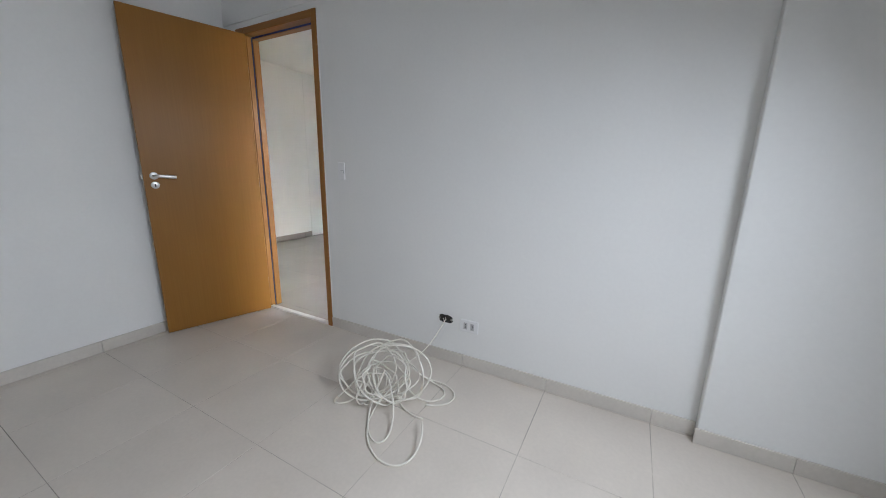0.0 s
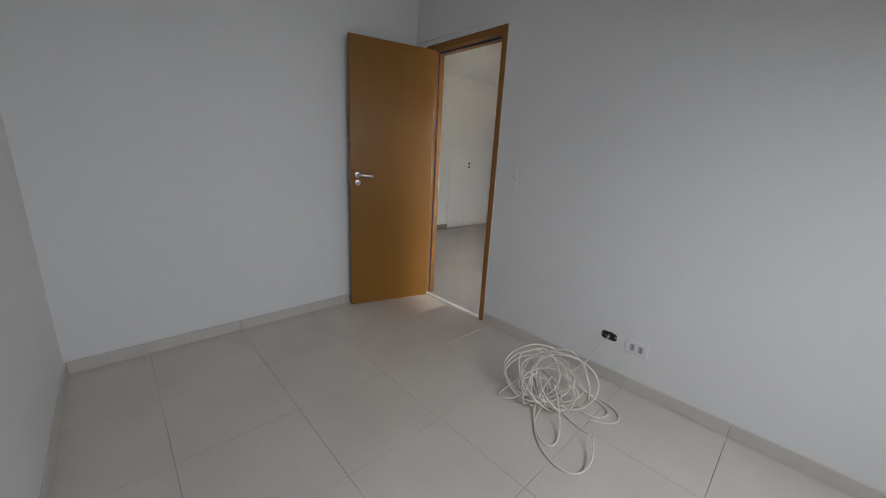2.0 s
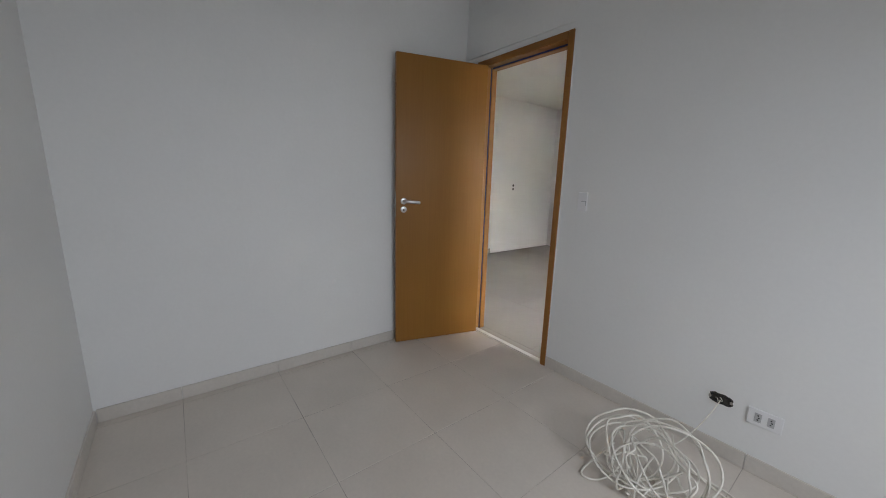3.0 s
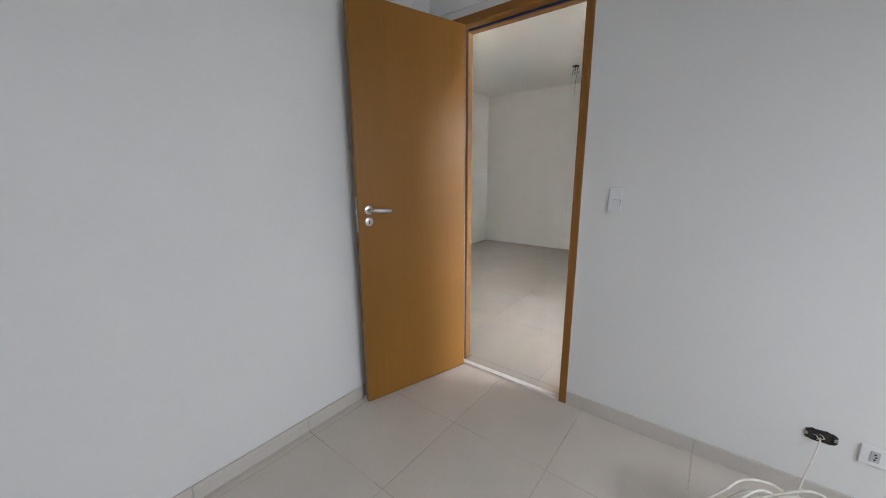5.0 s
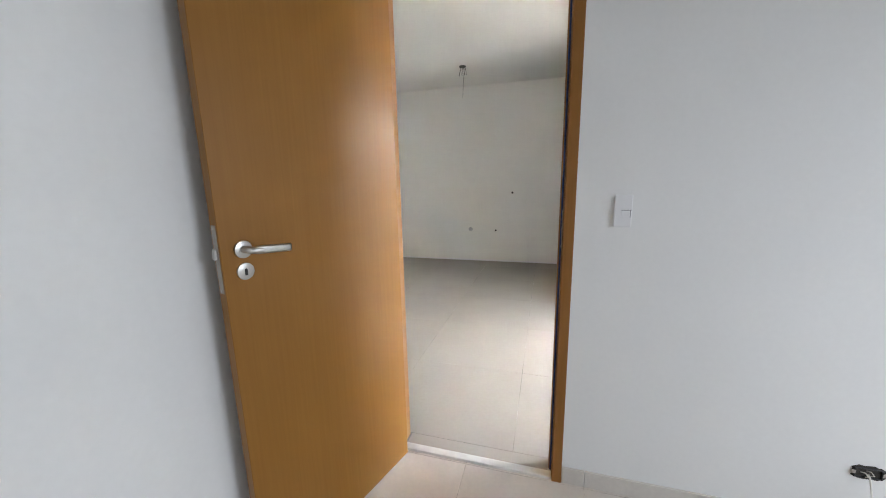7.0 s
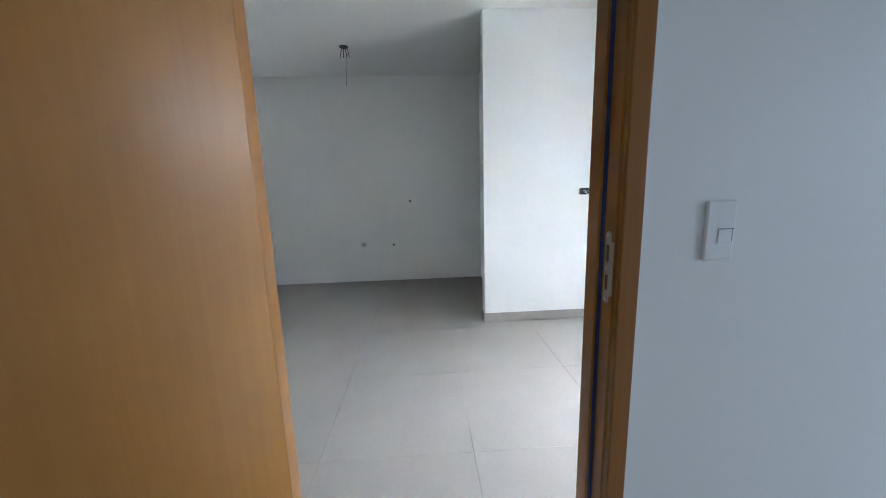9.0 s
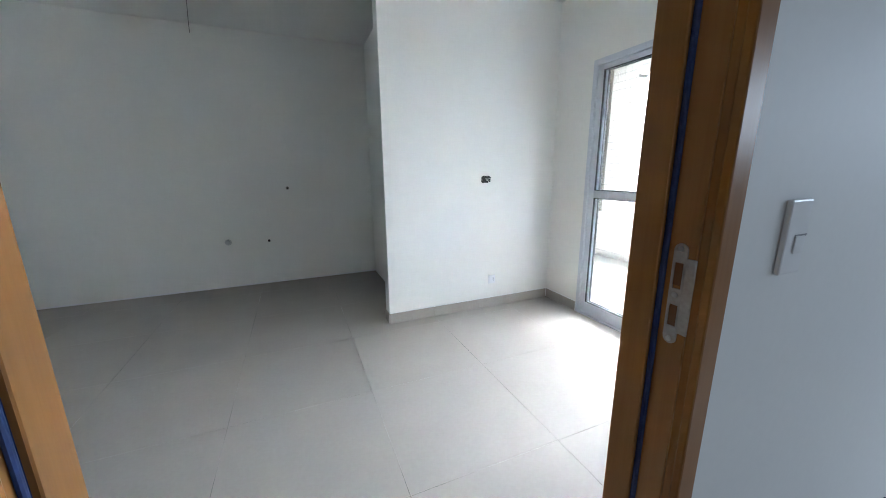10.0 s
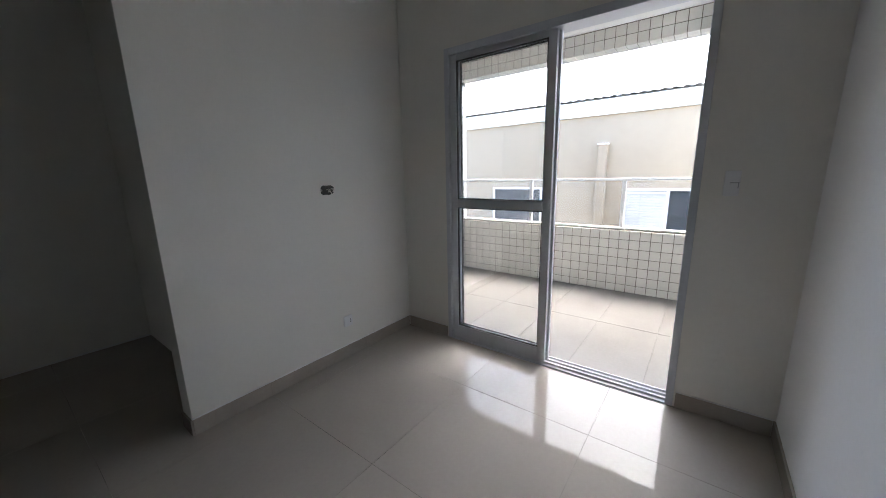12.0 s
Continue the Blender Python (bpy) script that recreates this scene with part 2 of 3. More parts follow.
def tile_mesh(sx, sy, thick, mat, edge=0.0012):
    """A tile: its face lies at z = 0 with eased edges, centred."""
    key = (round(sx, 3), round(sy, 3), thick, mat.name)
    if key not in TILE_MESHES:
        a, b, e = sx / 2, sy / 2, edge
        v = [(-a, -b, -thick), (a, -b, -thick), (a, b, -thick), (-a, b, -thick), (-a, -b, -e), (a, -b, -e), (a, b, -e), (-a, b, -e),
             (-a + e, -b + e, 0), (a - e, -b + e, 0), (a - e, b - e, 0), (-a + e, b - e, 0)]
        f = [(8, 9, 10, 11)] + [(i + o, (i + 1) % 4 + o, (i + 1) % 4 + o + 4, i + o + 4) for o in (0, 4) for i in range(4)]
        me = bpy.data.meshes.new("tile")
        me.from_pydata(v, [], f)
        me.materials.append(mat)
        TILE_MESHES[key] = me
    return TILE_MESHES[key]


def cuts(start, end, origin, pitch):
    """The stretches between joints from start to end."""
    k = math.ceil((start - origin) / pitch + 1e-6)
    edges = [start]
    while origin + k * pitch < end - 1e-6:
        edges.append(origin + k * pitch)
        k += 1
    edges.append(end)
    return [(a, b) for a, b in zip(edges, edges[1:]) if b - a > 0.012]


# ---------------------------------------------------------------- walls, ceilings
bm = bmesh.new()
DX0, DX1, DZ = -0.034, 0.746, 2.150          # opening of the wooden door
add_box(bm, LX0 - 0.15, DX0, 0, DW, 0, CEIL)
add_box(bm, DX0, DX1, 0, DW, DZ, CEIL)
add_box(bm, DX1, PX + 0.19, 0, DW, 0, CEIL)
structure("wall_bedroom_door", bm, PAINT, "white painted plaster wall with the wooden door's opening", "wall")
bm = bmesh.new()
foot = [bm.verts.new((x, y, 2.200)) for x, y in ((BX0 + 0.0005, -0.0004), (BX0 + 0.0005, -0.013), (0.60, -0.011), (0.80, -0.0008), (0.80, -0.0004))]
head = [bm.verts.new((x, y, 2.44)) for x, y in ((BX0 + 0.0005, -0.0004), (BX0 + 0.0005, -0.0012), (0.60, -0.0012), (0.80, -0.0008), (0.80, -0.0004))]
bm.faces.new(foot)
bm.faces.new(head[::-1])
for k in range(5):
    bm.faces.new((foot[k], foot[(k + 1) % 5], head[(k + 1) % 5], head[k]))
structure("plaster_step", bm, PAINT, "shallow uneven plaster step in the white wall over the door", "wall trim")
structure("wall_bedroom_pier", box(3.03, BX1, -0.048, 0, 0, CEIL, bevel=0.006, segments=3), PAINT, "white painted shallow wall pier beside a corner", "wall")
structure("wall_bedroom_west", box(BX0 - 0.15, BX0, BY0, 0, 0, CEIL), PAINT, "plain white painted bedroom wall behind the open door", "wall")
structure("wall_bedroom_south", box(BX0 - 0.15, BX1 + 0.15, BY0 - 0.15, BY0, 0, CEIL), PAINT, "plain white painted bedroom wall", "wall")
bm = bmesh.new()
WY0, WY1, WZ0, WZ1 = -1.88, -0.62, 1.05, 2.15   # window opening
add_box(bm, BX1, BX1 + 0.15, BY0, WY0, 0, CEIL)
add_box(bm, BX1, BX1 + 0.15, WY1, 0, 0, CEIL)
add_box(bm, BX1, BX1 + 0.15, WY0, WY1, 0, WZ0)
add_box(bm, BX1, BX1 + 0.15, WY0, WY1, WZ1, CEIL)
structure("wall_bedroom_east", bm, PAINT, "white painted bedroom wall with the window opening", "wall")
# unseen panel added to keep the sun out; the area lamp lights the room
structure("window_sun_block", box(BX1 + 0.10, BX1 + 0.13, WY0, WY1, WZ0, WZ1), WHITE_METAL, "unseen white panel added in the bedroom window opening to block the sun", "window")
structure("wall_living_west", box(LX0 - 0.15, LX0, DW, KY + 0.15, 0, CEIL), LIVING_PAINT, "white painted living room wall", "wall")
structure("wall_kitchen_west", box(LX0, LX0 + 0.003, 2.455, KY, 0, CEIL), LIVING_PAINT, "white plastered kitchen wall left without skirting", "wall")
structure("wall_kitchen_north", box(LX0, KX1 + 0.12, KY, KY + 0.15, 0, CEIL), LIVING_PAINT, "white plastered kitchen wall with water and gas outlets", "wall")
structure("trim_kitchen_north", box(LX0 + 0.004, KX1 - 0.0005, KY - 0.003, KY - 0.0003, 0.0005, 0.016, bevel=0.001), PAINT, "narrow white plaster strip at the foot of the kitchen wall", "trim")
structure("wall_kitchen_east", box(KX1, KX1 + 0.12, TVY + 0.12, KY, 0, CEIL), LIVING_PAINT, "white plastered kitchen side wall", "wall")
structure("wall_television", box(TVX, LX1, TVY, TVY + 0.12, 0, CEIL, bevel=0.002), LIVING_PAINT, "white painted short wall with electrical boxes", "wall")
SY0, SY1, SZ = 0.517, 2.016, 2.094           # opening of the glass door
bm = bmesh.new()
add_box(bm, LX1, LX1 + 0.15, DW, SY0, 0, CEIL)
add_box(bm, LX1, LX1 + 0.15, SY1, KY, 0, CEIL)
add_box(bm, LX1, LX1 + 0.15, SY0, SY1, SZ, CEIL)
structure("wall_living_east", bm, LIVING_PAINT, "white painted living room wall with the balcony door's opening", "wall")
structure("ceiling_bedroom", box(BX0 - 0.15, BX1 + 0.15, BY0 - 0.15, 0.07, CEIL, CEIL + 0.12), CEILING, "plain white painted bedroom ceiling", "ceiling")
structure("ceiling_living", box(LX0 - 0.15, LX1 + 0.15, 0.07, KY + 0.15, CEIL, CEIL + 0.12), LIVING_CEILING, "plain white painted living room ceiling", "ceiling")
structure("ceiling_balcony", box(LX1 + 0.15, PX + 0.19, 0.07, 4.0, CEIL, CEIL + 0.12), CEILING, "white painted balcony ceiling", "ceiling")

# ---------------------------------------------------------------- floors
floor_bedroom = structure("floor_bedroom", box(BX0 - 0.1, BX1 + 0.1, BY0 - 0.1, 0.0, -0.12, -0.0014), GROUT, "satin beige porcelain floor with dark joints", "floor")
floor_living = structure("floor_living", box(LX0 - 0.1, LX1 + 0.075, 0.034, KY + 0.1, -0.12, -0.0012), FINE_GROUT, "glossy beige polished porcelain floor", "floor")
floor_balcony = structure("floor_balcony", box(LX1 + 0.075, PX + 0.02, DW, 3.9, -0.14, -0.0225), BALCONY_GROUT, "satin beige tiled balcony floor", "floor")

# ---------------------------------------------------------------- skirting
SKIRT = 0.074


def skirting(name, x0, y0, x1, y1, origin, pitch, into, label, height=SKIRT, caulk=False, mat=BASE_TILE):
    """Porcelain skirting from one corner to the other; into: the side of the wall on which it stands."""
    base = holder(name, pose(0, 0, 0), label, "skirting", "structure")
    along_x = abs(x1 - x0) > abs(y1 - y0)
    lo, hi = (x0, x1) if along_x else (y0, y1)
    for a, b in cuts(lo, hi, origin, pitch):
        a, b = a + 0.0008, b - 0.0008
        c = (a + b) / 2
        t = 0.010
        if along_x:
            bm = box(a - c, b - c, 0 if into > 0 else -t, t if into > 0 else 0, 0, height, bevel=0.0012)
            part("skirting_tile", bm, mat, base, m=pose(c, y0, 0))
        else:
            bm = box(0 if into > 0 else -t, t if into > 0 else 0, a - c, b - c, 0, height, bevel=0.0012)
            part("skirting_tile", bm, mat, base, m=pose(x0, c, 0))
    if caulk:
        a, b = (0, 0.006) if into > 0 else (-0.006, 0)
        if along_x:
            part("caulk_line", box(lo, hi, y0 + a, y0 + b, height + 0.0003, height + 0.0045), PAINT, base, "white caulk line")
        else:
            part("caulk_line", box(x0 + a, x0 + b, lo, hi, height + 0.0003, height + 0.0045), PAINT, base, "white caulk line")


skirting("baseboard_bedroom_door", 0.752, 0, 3.03, 0, 0.338, 0.5035, -1, "beige porcelain skirting under the white bedroom wall")
skirting("baseboard_pier", 3.02, -0.048, BX1, -0.048, 0.338, 0.5035, -1, "beige porcelain skirting round the wall pier")
skirting("baseboard_bedroom_west", BX0, BY0 + 0.011, BX0, -0.011, -0.016, 0.506, 1, "beige porcelain skirting under the white bedroom wall")
skirting("baseboard_bedroom_south", BX0 + 0.011, BY0, BX1, BY0, 0.338, 0.5035, 1, "beige porcelain skirting under the white bedroom wall")
skirting("baseboard_television", TVX, TVY, LX1 - 0.011, TVY, 2.008, 0.735, -1, "beige porcelain skirting along the short wall", 0.086, True, mat=LIVING_BASE)
skirting("baseboard_wall_end", TVX, TVY - 0.010, TVX, TVY + 0.12, 9.0, 5.0, -1, "beige porcelain skirting piece round the wall's end", 0.086, mat=LIVING_BASE)
skirting("baseboard_living_east", LX1, SY1 + 0.01, LX1, TVY - 0.0105, 9.0, 5.0, -1, "beige porcelain skirting beside the balcony door", 0.086, True, mat=LIVING_BASE)
skirting("baseboard_living_corner", LX1, DW + 0.011, LX1, SY0 - 0.01, 9.0, 5.0, -1, "beige porcelain skirting beside the balcony door", 0.086, True, mat=LIVING_BASE)
skirting("baseboard_living_south", 0.76, DW, LX1 - 0.0, DW, 2.008, 0.735, 1, "beige porcelain skirting under the white wall", 0.086, mat=LIVING_BASE)
skirting("baseboard_living_west", LX0, DW, LX0, 2.452, 0.832, 0.735, 1, "beige porcelain skirting ending where the kitchen begins", 0.086, mat=LIVING_BASE)

# ---------------------------------------------------------------- wooden door frame
frame_ob = holder("door_frame", pose(0, 0, 0), "honey-coloured wooden door frame with a blue rubber seal", "door frame", "structure")
JX0, JX1, JZ = 0.011, 0.711, 2.112            # rebate faces
part("casing", box(JX1 + 0.001, 0.751, -0.014, -0.0005, 0, 2.158, bevel=0.003, segments=2), FRAME_WOOD, frame_ob)
part("casing", box(-0.076, JX0 + 0.001, -0.014, -0.0005, 0, 2.158, bevel=0.003, segments=2), FRAME_WOOD, frame_ob)
part("casing", box(JX0 + 0.0015, JX1 - 0.0015, -0.0135, -0.0005, JZ, 2.1575, bevel=0.003, segments=2), FRAME_WOOD_X, frame_ob)
part("caulk_line", box(0.7515, 0.7570, -0.0045, -0.0003, 0.10, 2.1575), PAINT, frame_ob, "white caulk line")
part("caulk_line", box(-0.076, 0.7570, -0.0045, -0.0003, 2.1585, 2.1635), PAINT, frame_ob, "white caulk line")
part("casing", box(JX1 + 0.010, 0.760, DW + 0.0005, DW + 0.008, 0, 2.158, bevel=0.003), FRAME_WOOD, frame_ob)
part("casing", box(-0.060, JX0 - 0.010, DW + 0.0005, DW + 0.008, 0, 2.158, bevel=0.003), FRAME_WOOD, frame_ob)
part("casing", box(JX0 - 0.0095, JX1 + 0.0095, DW + 0.0005, DW + 0.0075, JZ, 2.1575, bevel=0.003), FRAME_WOOD_X, frame_ob)


def jamb(side):
    bm = bmesh.new()
    x = JX1 if side > 0 else JX0
    a, b = (x, DX1) if side > 0 else (DX0, x)
    add_box(bm, a, b, 0.010, 0.056, 0, JZ, bevel=0.001)
    a, b = (x + 0.004, DX1) if side > 0 else (DX0, x - 0.004)
    add_box(bm, a, b, 0.0, 0.010, 0, JZ)
    a, b = (x - 0.011, DX1) if side > 0 else (DX0, x + 0.009)
    add_box(bm, a, b, 0.056, 0.104, 0, JZ, bevel=0.0015)
    a, b = (x + 0.012, DX1) if side > 0 else (DX0, x - 0.012)
    add_box(bm, a, b, 0.104, DW, 0, JZ)
    return bm


part("jamb", jamb(1), FRAME_WOOD, frame_ob)
part("jamb", jamb(-1), FRAME_WOOD, frame_ob)
bm = bmesh.new()
add_box(bm, JX0, JX1, 0.0, 0.056, JZ, DZ)
add_box(bm, JX0 + 0.0095, JX1 - 0.0115, 0.056, 0.104, JZ - 0.014, DZ)
add_box(bm, JX0 - 0.012, JX1 + 0.012, 0.104, DW, JZ + 0.0005, DZ)
part("head", bm, FRAME_WOOD_X, frame_ob)
for x0, x1 in ((JX1 - 0.0075, JX1 - 0.0003), (JX0 + 0.0003, JX0 + 0.004)):
    part("seal", box(x0, x1, 0.047, 0.0555, 0.0, JZ - 0.001, bevel=0.003, segments=2), BLUE_SEAL, frame_ob, "dark blue rubber door seal")
part("seal", box(JX0 + 0.013, JX1 - 0.013, 0.047, 0.0555, JZ - 0.012, JZ - 0.0005, bevel=0.003), BLUE_SEAL, frame_ob, "dark blue rubber door seal")

# strike plate with two slots and three screws, in the right-hand rebate
SZ0, SZ1 = 1.008, 1.162
bm = bmesh.new()
yo = 0.0305
for y0, y1, z0, z1 in ((0.021, 0.0245, SZ0 + 0.012, SZ1 - 0.012), (0.0365, 0.040, SZ0 + 0.012, SZ1 - 0.012), (0.0245, 0.0365, SZ0 + 0.012, SZ0 + 0.030),
                       (0.0245, 0.0365, SZ0 + 0.062, SZ0 + 0.086), (0.0245, 0.0365, SZ1 - 0.030, SZ1 - 0.012)):
    add_box(bm, JX1 - 0.0022, JX1, y0, y1, z0, z1)
for z in (SZ0 + 0.012, SZ1 - 0.012):
    add_cyl(bm, pose(JX1 - 0.0009, yo, z, 0, 90, 0), 0.0095, 0.0018, 20)
add_box(bm, JX1 - 0.0035, JX1 - 0.0012, 0.007, 0.021, SZ0 + 0.022, SZ1 - 0.022, bevel=0.0008)
strike = part("strike_plate", bm, STEEL, frame_ob, "zinc strike plate with two slots")
for z in (SZ0 + 0.010, (SZ0 + SZ1) / 2, SZ1 - 0.010):
    part("screw", add_cyl(bmesh.new(), pose(JX1 - 0.0028, yo, z, 0, 90, 0), 0.004, 0.0014, 12), CHROME, strike)
# flat slots; their inner shade is a darker copy of the frame's wood
for z in (SZ0 + 0.046, SZ1 - 0.047):
    part("slot", box(JX1 - 0.0012, JX1 + 0.0002, 0.0246, 0.0364, z - 0.016, z + 0.016), veneer("slot_wood_shaded", (0.10, 0.04, 0.01), (0.16, 0.07, 0.02)), strike)

# ---------------------------------------------------------------- wooden door leaf
LEAF_W, LEAF_T = 0.696, 0.035
door_1 = holder("door_1", pose(0.024, -0.016, 0, 0, 0, -106.5), "honey-coloured flush veneered wooden door standing open against the wall", "door", "structure")
leaf = part("door_leaf", box(0.0005, LEAF_W, 0, LEAF_T, 0.007, 2.105, bevel=0.0015), WOOD, door_1)


def lever(parent, side):
    """Rosette with lever and a keyhole rosette on one face of the leaf."""
    y = LEAF_T if side > 0 else 0.0
    turn = 90 if side > 0 else -90
    x = LEAF_W - 0.055
    handle = part("handle", add_cyl(bmesh.new(), pose(x, y + side * 0.004, 1.106, turn, 0, 0), 0.0235, 0.008, 32, bevel=0.002), CHROME, parent, "brushed chrome lever handle", True)
    bm = bmesh.new()
    out = 0.044 if side > 0 else 0.022
    add_tube(bm, [(x, y + side * 0.006, 1.106), (x, y + side * (out - 0.014), 1.106), (x - 0.004, y + side * (out - 0.005), 1.106), (x - 0.014, y + side * out, 1.106), (x - 0.03, y + side * out, 1.106)], 0.0095, 14)
    made = add_box(bmesh.new(), x - 0.114, x - 0.012, y + side * out - 0.0065, y + side * out + 0.0065, 1.0955, 1.1175, bevel=0.005, segments=3)
    droop = Matrix.Translation((x, y, 1.106)) @ Matrix.Rotation(radians(-4.5), 4, "Y") @ Matrix.Translation((-x, -y, -1.106))
    for mesh in (bm, made):
        bmesh.ops.transform(mesh, verts=mesh.verts, matrix=droop)
    part("lever", bm, CHROME, handle, smooth=True)
    part("grip", made, CHROME, handle, smooth=True)
    key = part("key_rosette", add_cyl(bmesh.new(), pose(x, y + side * 0.003, 1.046, turn, 0, 0), 0.0230, 0.006, 32, bevel=0.0018), CHROME, parent, "chrome keyhole rosette", True)
    bm = add_cyl(bmesh.new(), pose(x, y + side * 0.0062, 1.0505, turn, 0, 0), 0.0038, 0.001, 14)
    add_box(bm, x - 0.0037, x + 0.0037, y + side * 0.0062 - 0.0005, y + side * 0.0062 + 0.0005, 1.035, 1.050)
    part("keyhole", bm, BLACK, key)


lever(door_1, 1)
lever(door_1, -1)
lock = part("lock_plate", box(LEAF_W - 0.0004, LEAF_W + 0.0016, 0.0075, 0.0275, 0.995, 1.175, bevel=0.0007), DULL_STEEL, door_1, "zinc lock plate in the door's edge")
part("latch_bolt", box(LEAF_W + 0.001, LEAF_W + 0.010, 0.011, 0.024, 1.085, 1.115, bevel=0.003), CHROME, lock)
for z in (1.002, 1.168):
    part("screw", add_cyl(bmesh.new(), pose(LEAF_W + 0.002, 0.0175, z, 0, 90, 0), 0.004, 0.0012, 12), CHROME, lock)
for z in (0.24, 1.06, 1.88):
    hinge = part("hinge", box(-0.0012, 0.0004, 0.003, 0.030, z - 0.038, z + 0.038), STEEL, door_1, "zinc butt hinge")
    part("knuckle", add_cyl(bmesh.new(), pose(-0.003, -0.003, z), 0.0055, 0.078, 14, bevel=0.001), STEEL, hinge)

# threshold
thing("threshold", box(JX0 + 0.001, JX1 - 0.001, -0.004, 0.034, -0.02, 0.010, bevel=0.003, segments=2), MARBLE, "narrow white marble threshold strip under the door", "threshold", "structure")


# ---------------------------------------------------------------- electrical fittings
def plate(bm, w, h, d=0.008):
    return add_box(bm, -w / 2, w / 2, -d, 0, -h / 2, h / 2, bevel=0.003, segments=2)


def light_switch(m):
    ob = holder("light_switch", m, "white plastic single light switch on the wall", "switch")
    part("cover_plate", plate(bmesh.new(), 0.058, 0.114, 0.008), WHITE_PLASTIC, ob)
    part("rocker", box(-0.006, 0.022, -0.0100, -0.0078, -0.024, 0.002, bevel=0.001), WHITE_PLASTIC, ob)
    # raised grey strips: the groove's shade round the rocker put into colour
    part("gap_shade", box(-0.006, 0.0265, -0.0086, -0.0078, 0.0022, 0.0045), SWITCH_GAP_SHADE, ob)
    part("gap_shade", box(0.0222, 0.0245, -0.0086, -0.0078, -0.022, 0.0021), SWITCH_GAP_SHADE, ob)
    return ob


def socket_plate(m, horizontal, count, label):
    ob = holder("power_socket", m, label, "socket")
    w, h = (0.118, 0.076) if horizontal else (0.070, 0.078)
    part("cover_plate", plate(bmesh.new(), w, h, 0.008 if horizontal else 0.012), WHITE_PLASTIC, ob)
    for i in range(count):
        x = (i - (count - 1) / 2) * 0.044 if count > 1 else 0.014
        d = 0.0 if count > 1 else 0.004
        module = part("socket", box(x - 0.012, x + 0.012, -0.0095 - d, -0.0078, -0.021, 0.021, bevel=0.0012), GREY_PLASTIC if count > 1 else WHITE_PLASTIC, ob, "pale grey socket insert" if count > 1 else "")
        for z in (-0.010, 0, 0.010):
            part("pin_hole", add_cyl(bmesh.new(), pose(x + (0.003 if z == 0 else 0), -0.0097 - d, z, 90, 0, 0), 0.0032, 0.0008, 10), BLACK, module)
    return ob


def open_box(m, w, h, label, bits):
    """An uncovered wall box: flat dark face for its shaded inside, with a torn plastic rim and two screw ears."""
    ob = holder("junction_box", m, label, "junction box")
    bm = bmesh.new()
    outline = [(math.copysign(abs(math.cos(a)) ** 0.55, math.cos(a)) * w / 2 * RNG.uniform(0.92, 1.08), math.copysign(abs(math.sin(a)) ** 0.55, math.sin(a)) * h / 2 * RNG.uniform(0.9, 1.12)) for a in (2 * math.pi * k / 26 for k in range(26))]
    front = [bm.verts.new((x, -0.0012, z)) for x, z in outline]
    back = [bm.verts.new((x, -0.0001, z)) for x, z in outline]
    bm.faces.new(front)
    for k in range(26):
        bm.faces.new((front[k], front[(k + 1) % 26], back[(k + 1) % 26], back[k]))
    part("cavity", bm, HOLE_SHADE, ob)
    bm = bmesh.new()
    for x0, x1, z0, z1 in ((-w * 0.42, w * 0.42, h * 0.30, h * 0.38), (-w * 0.42, w * 0.42, -h * 0.38, -h * 0.30), (-w * 0.42, -w * 0.36, -h * 0.3, h * 0.3), (w * 0.36, w * 0.42, -h * 0.3, h * 0.3)):
        add_box(bm, x0, x1, -0.006, -0.001, z0, z1, bevel=0.0008)
    part("rim", bm, BLACK, ob, "black plastic box rim")
    for x in (-w * 0.44, w * 0.44):
        part("screw_ear", box(x - 0.006, x + 0.006, -0.007, -0.001, -0.007, 0.007, bevel=0.002), STEEL if bits else BLACK, ob)
    for _ in range(bits):
        x, z = RNG.uniform(-w * 0.3, w * 0.3), RNG.uniform(-h * 0.25, h * 0.25)
        part("wire", add_tube(bmesh.new(), [(x, -0.001, z), (x + 0.006, -0.010, z + 0.004), (x + 0.014, -0.012, z - 0.008), (x + 0.010, -0.007, z - 0.014)], 0.0018, 6), CABLE, ob, "short white wire end")
    return ob


light_switch(pose(0.909, -0.0002, 1.158))
light_switch(pose(LX1 - 0.0002, 0.400, 1.197, 0, 0, -90))
socket_plate(pose(1.882, -0.0002, 0.268), True, 2, "white double power socket low on the wall")
open_box(pose(1.722, -0.0002, 0.281), 0.092, 0.050, "uncovered black junction box with a cable coming out", 2)
open_box(pose(1.776, TVY - 0.0002, 1.183), 0.100, 0.056, "uncovered junction box with wire ends in the short wall", 4)
socket_plate(pose(1.852, TVY - 0.0002, 0.267), False, 1, "white square socket plate low on the short wall")
# flat dark discs on the wall, the holes' inner shade put into colour
for z in (1.205, 1.140):
    hole = thing("cable_hole", add_cyl(bmesh.new(), pose(LX0 + 0.0036, 2.965, z, 0, 90, 0), 0.021, 0.0015, 18), HOLE_SHADE, "small round dark cable hole in the kitchen wall", "wall hole", group="cable holes")

# water points on the kitchen wall
tap = thing("water_outlet", add_cyl(bmesh.new(), pose(0.161, KY - 0.003, 1.084, 90, 0, 0), 0.018, 0.006, 22), STEEL, "small round water outlet with a metal collar", "pipe outlet")
part("bore", add_cyl(bmesh.new(), pose(0.161, KY - 0.0065, 1.084, 90, 0, 0), 0.0085, 0.002, 18), BLACK, tap)
thing("pipe_hole", add_cyl(bmesh.new(), pose(-0.087, KY - 0.002, 0.499, 90, 0, 0), 0.014, 0.004, 18), BLACK, "small round black pipe end in the wall", "pipe outlet")
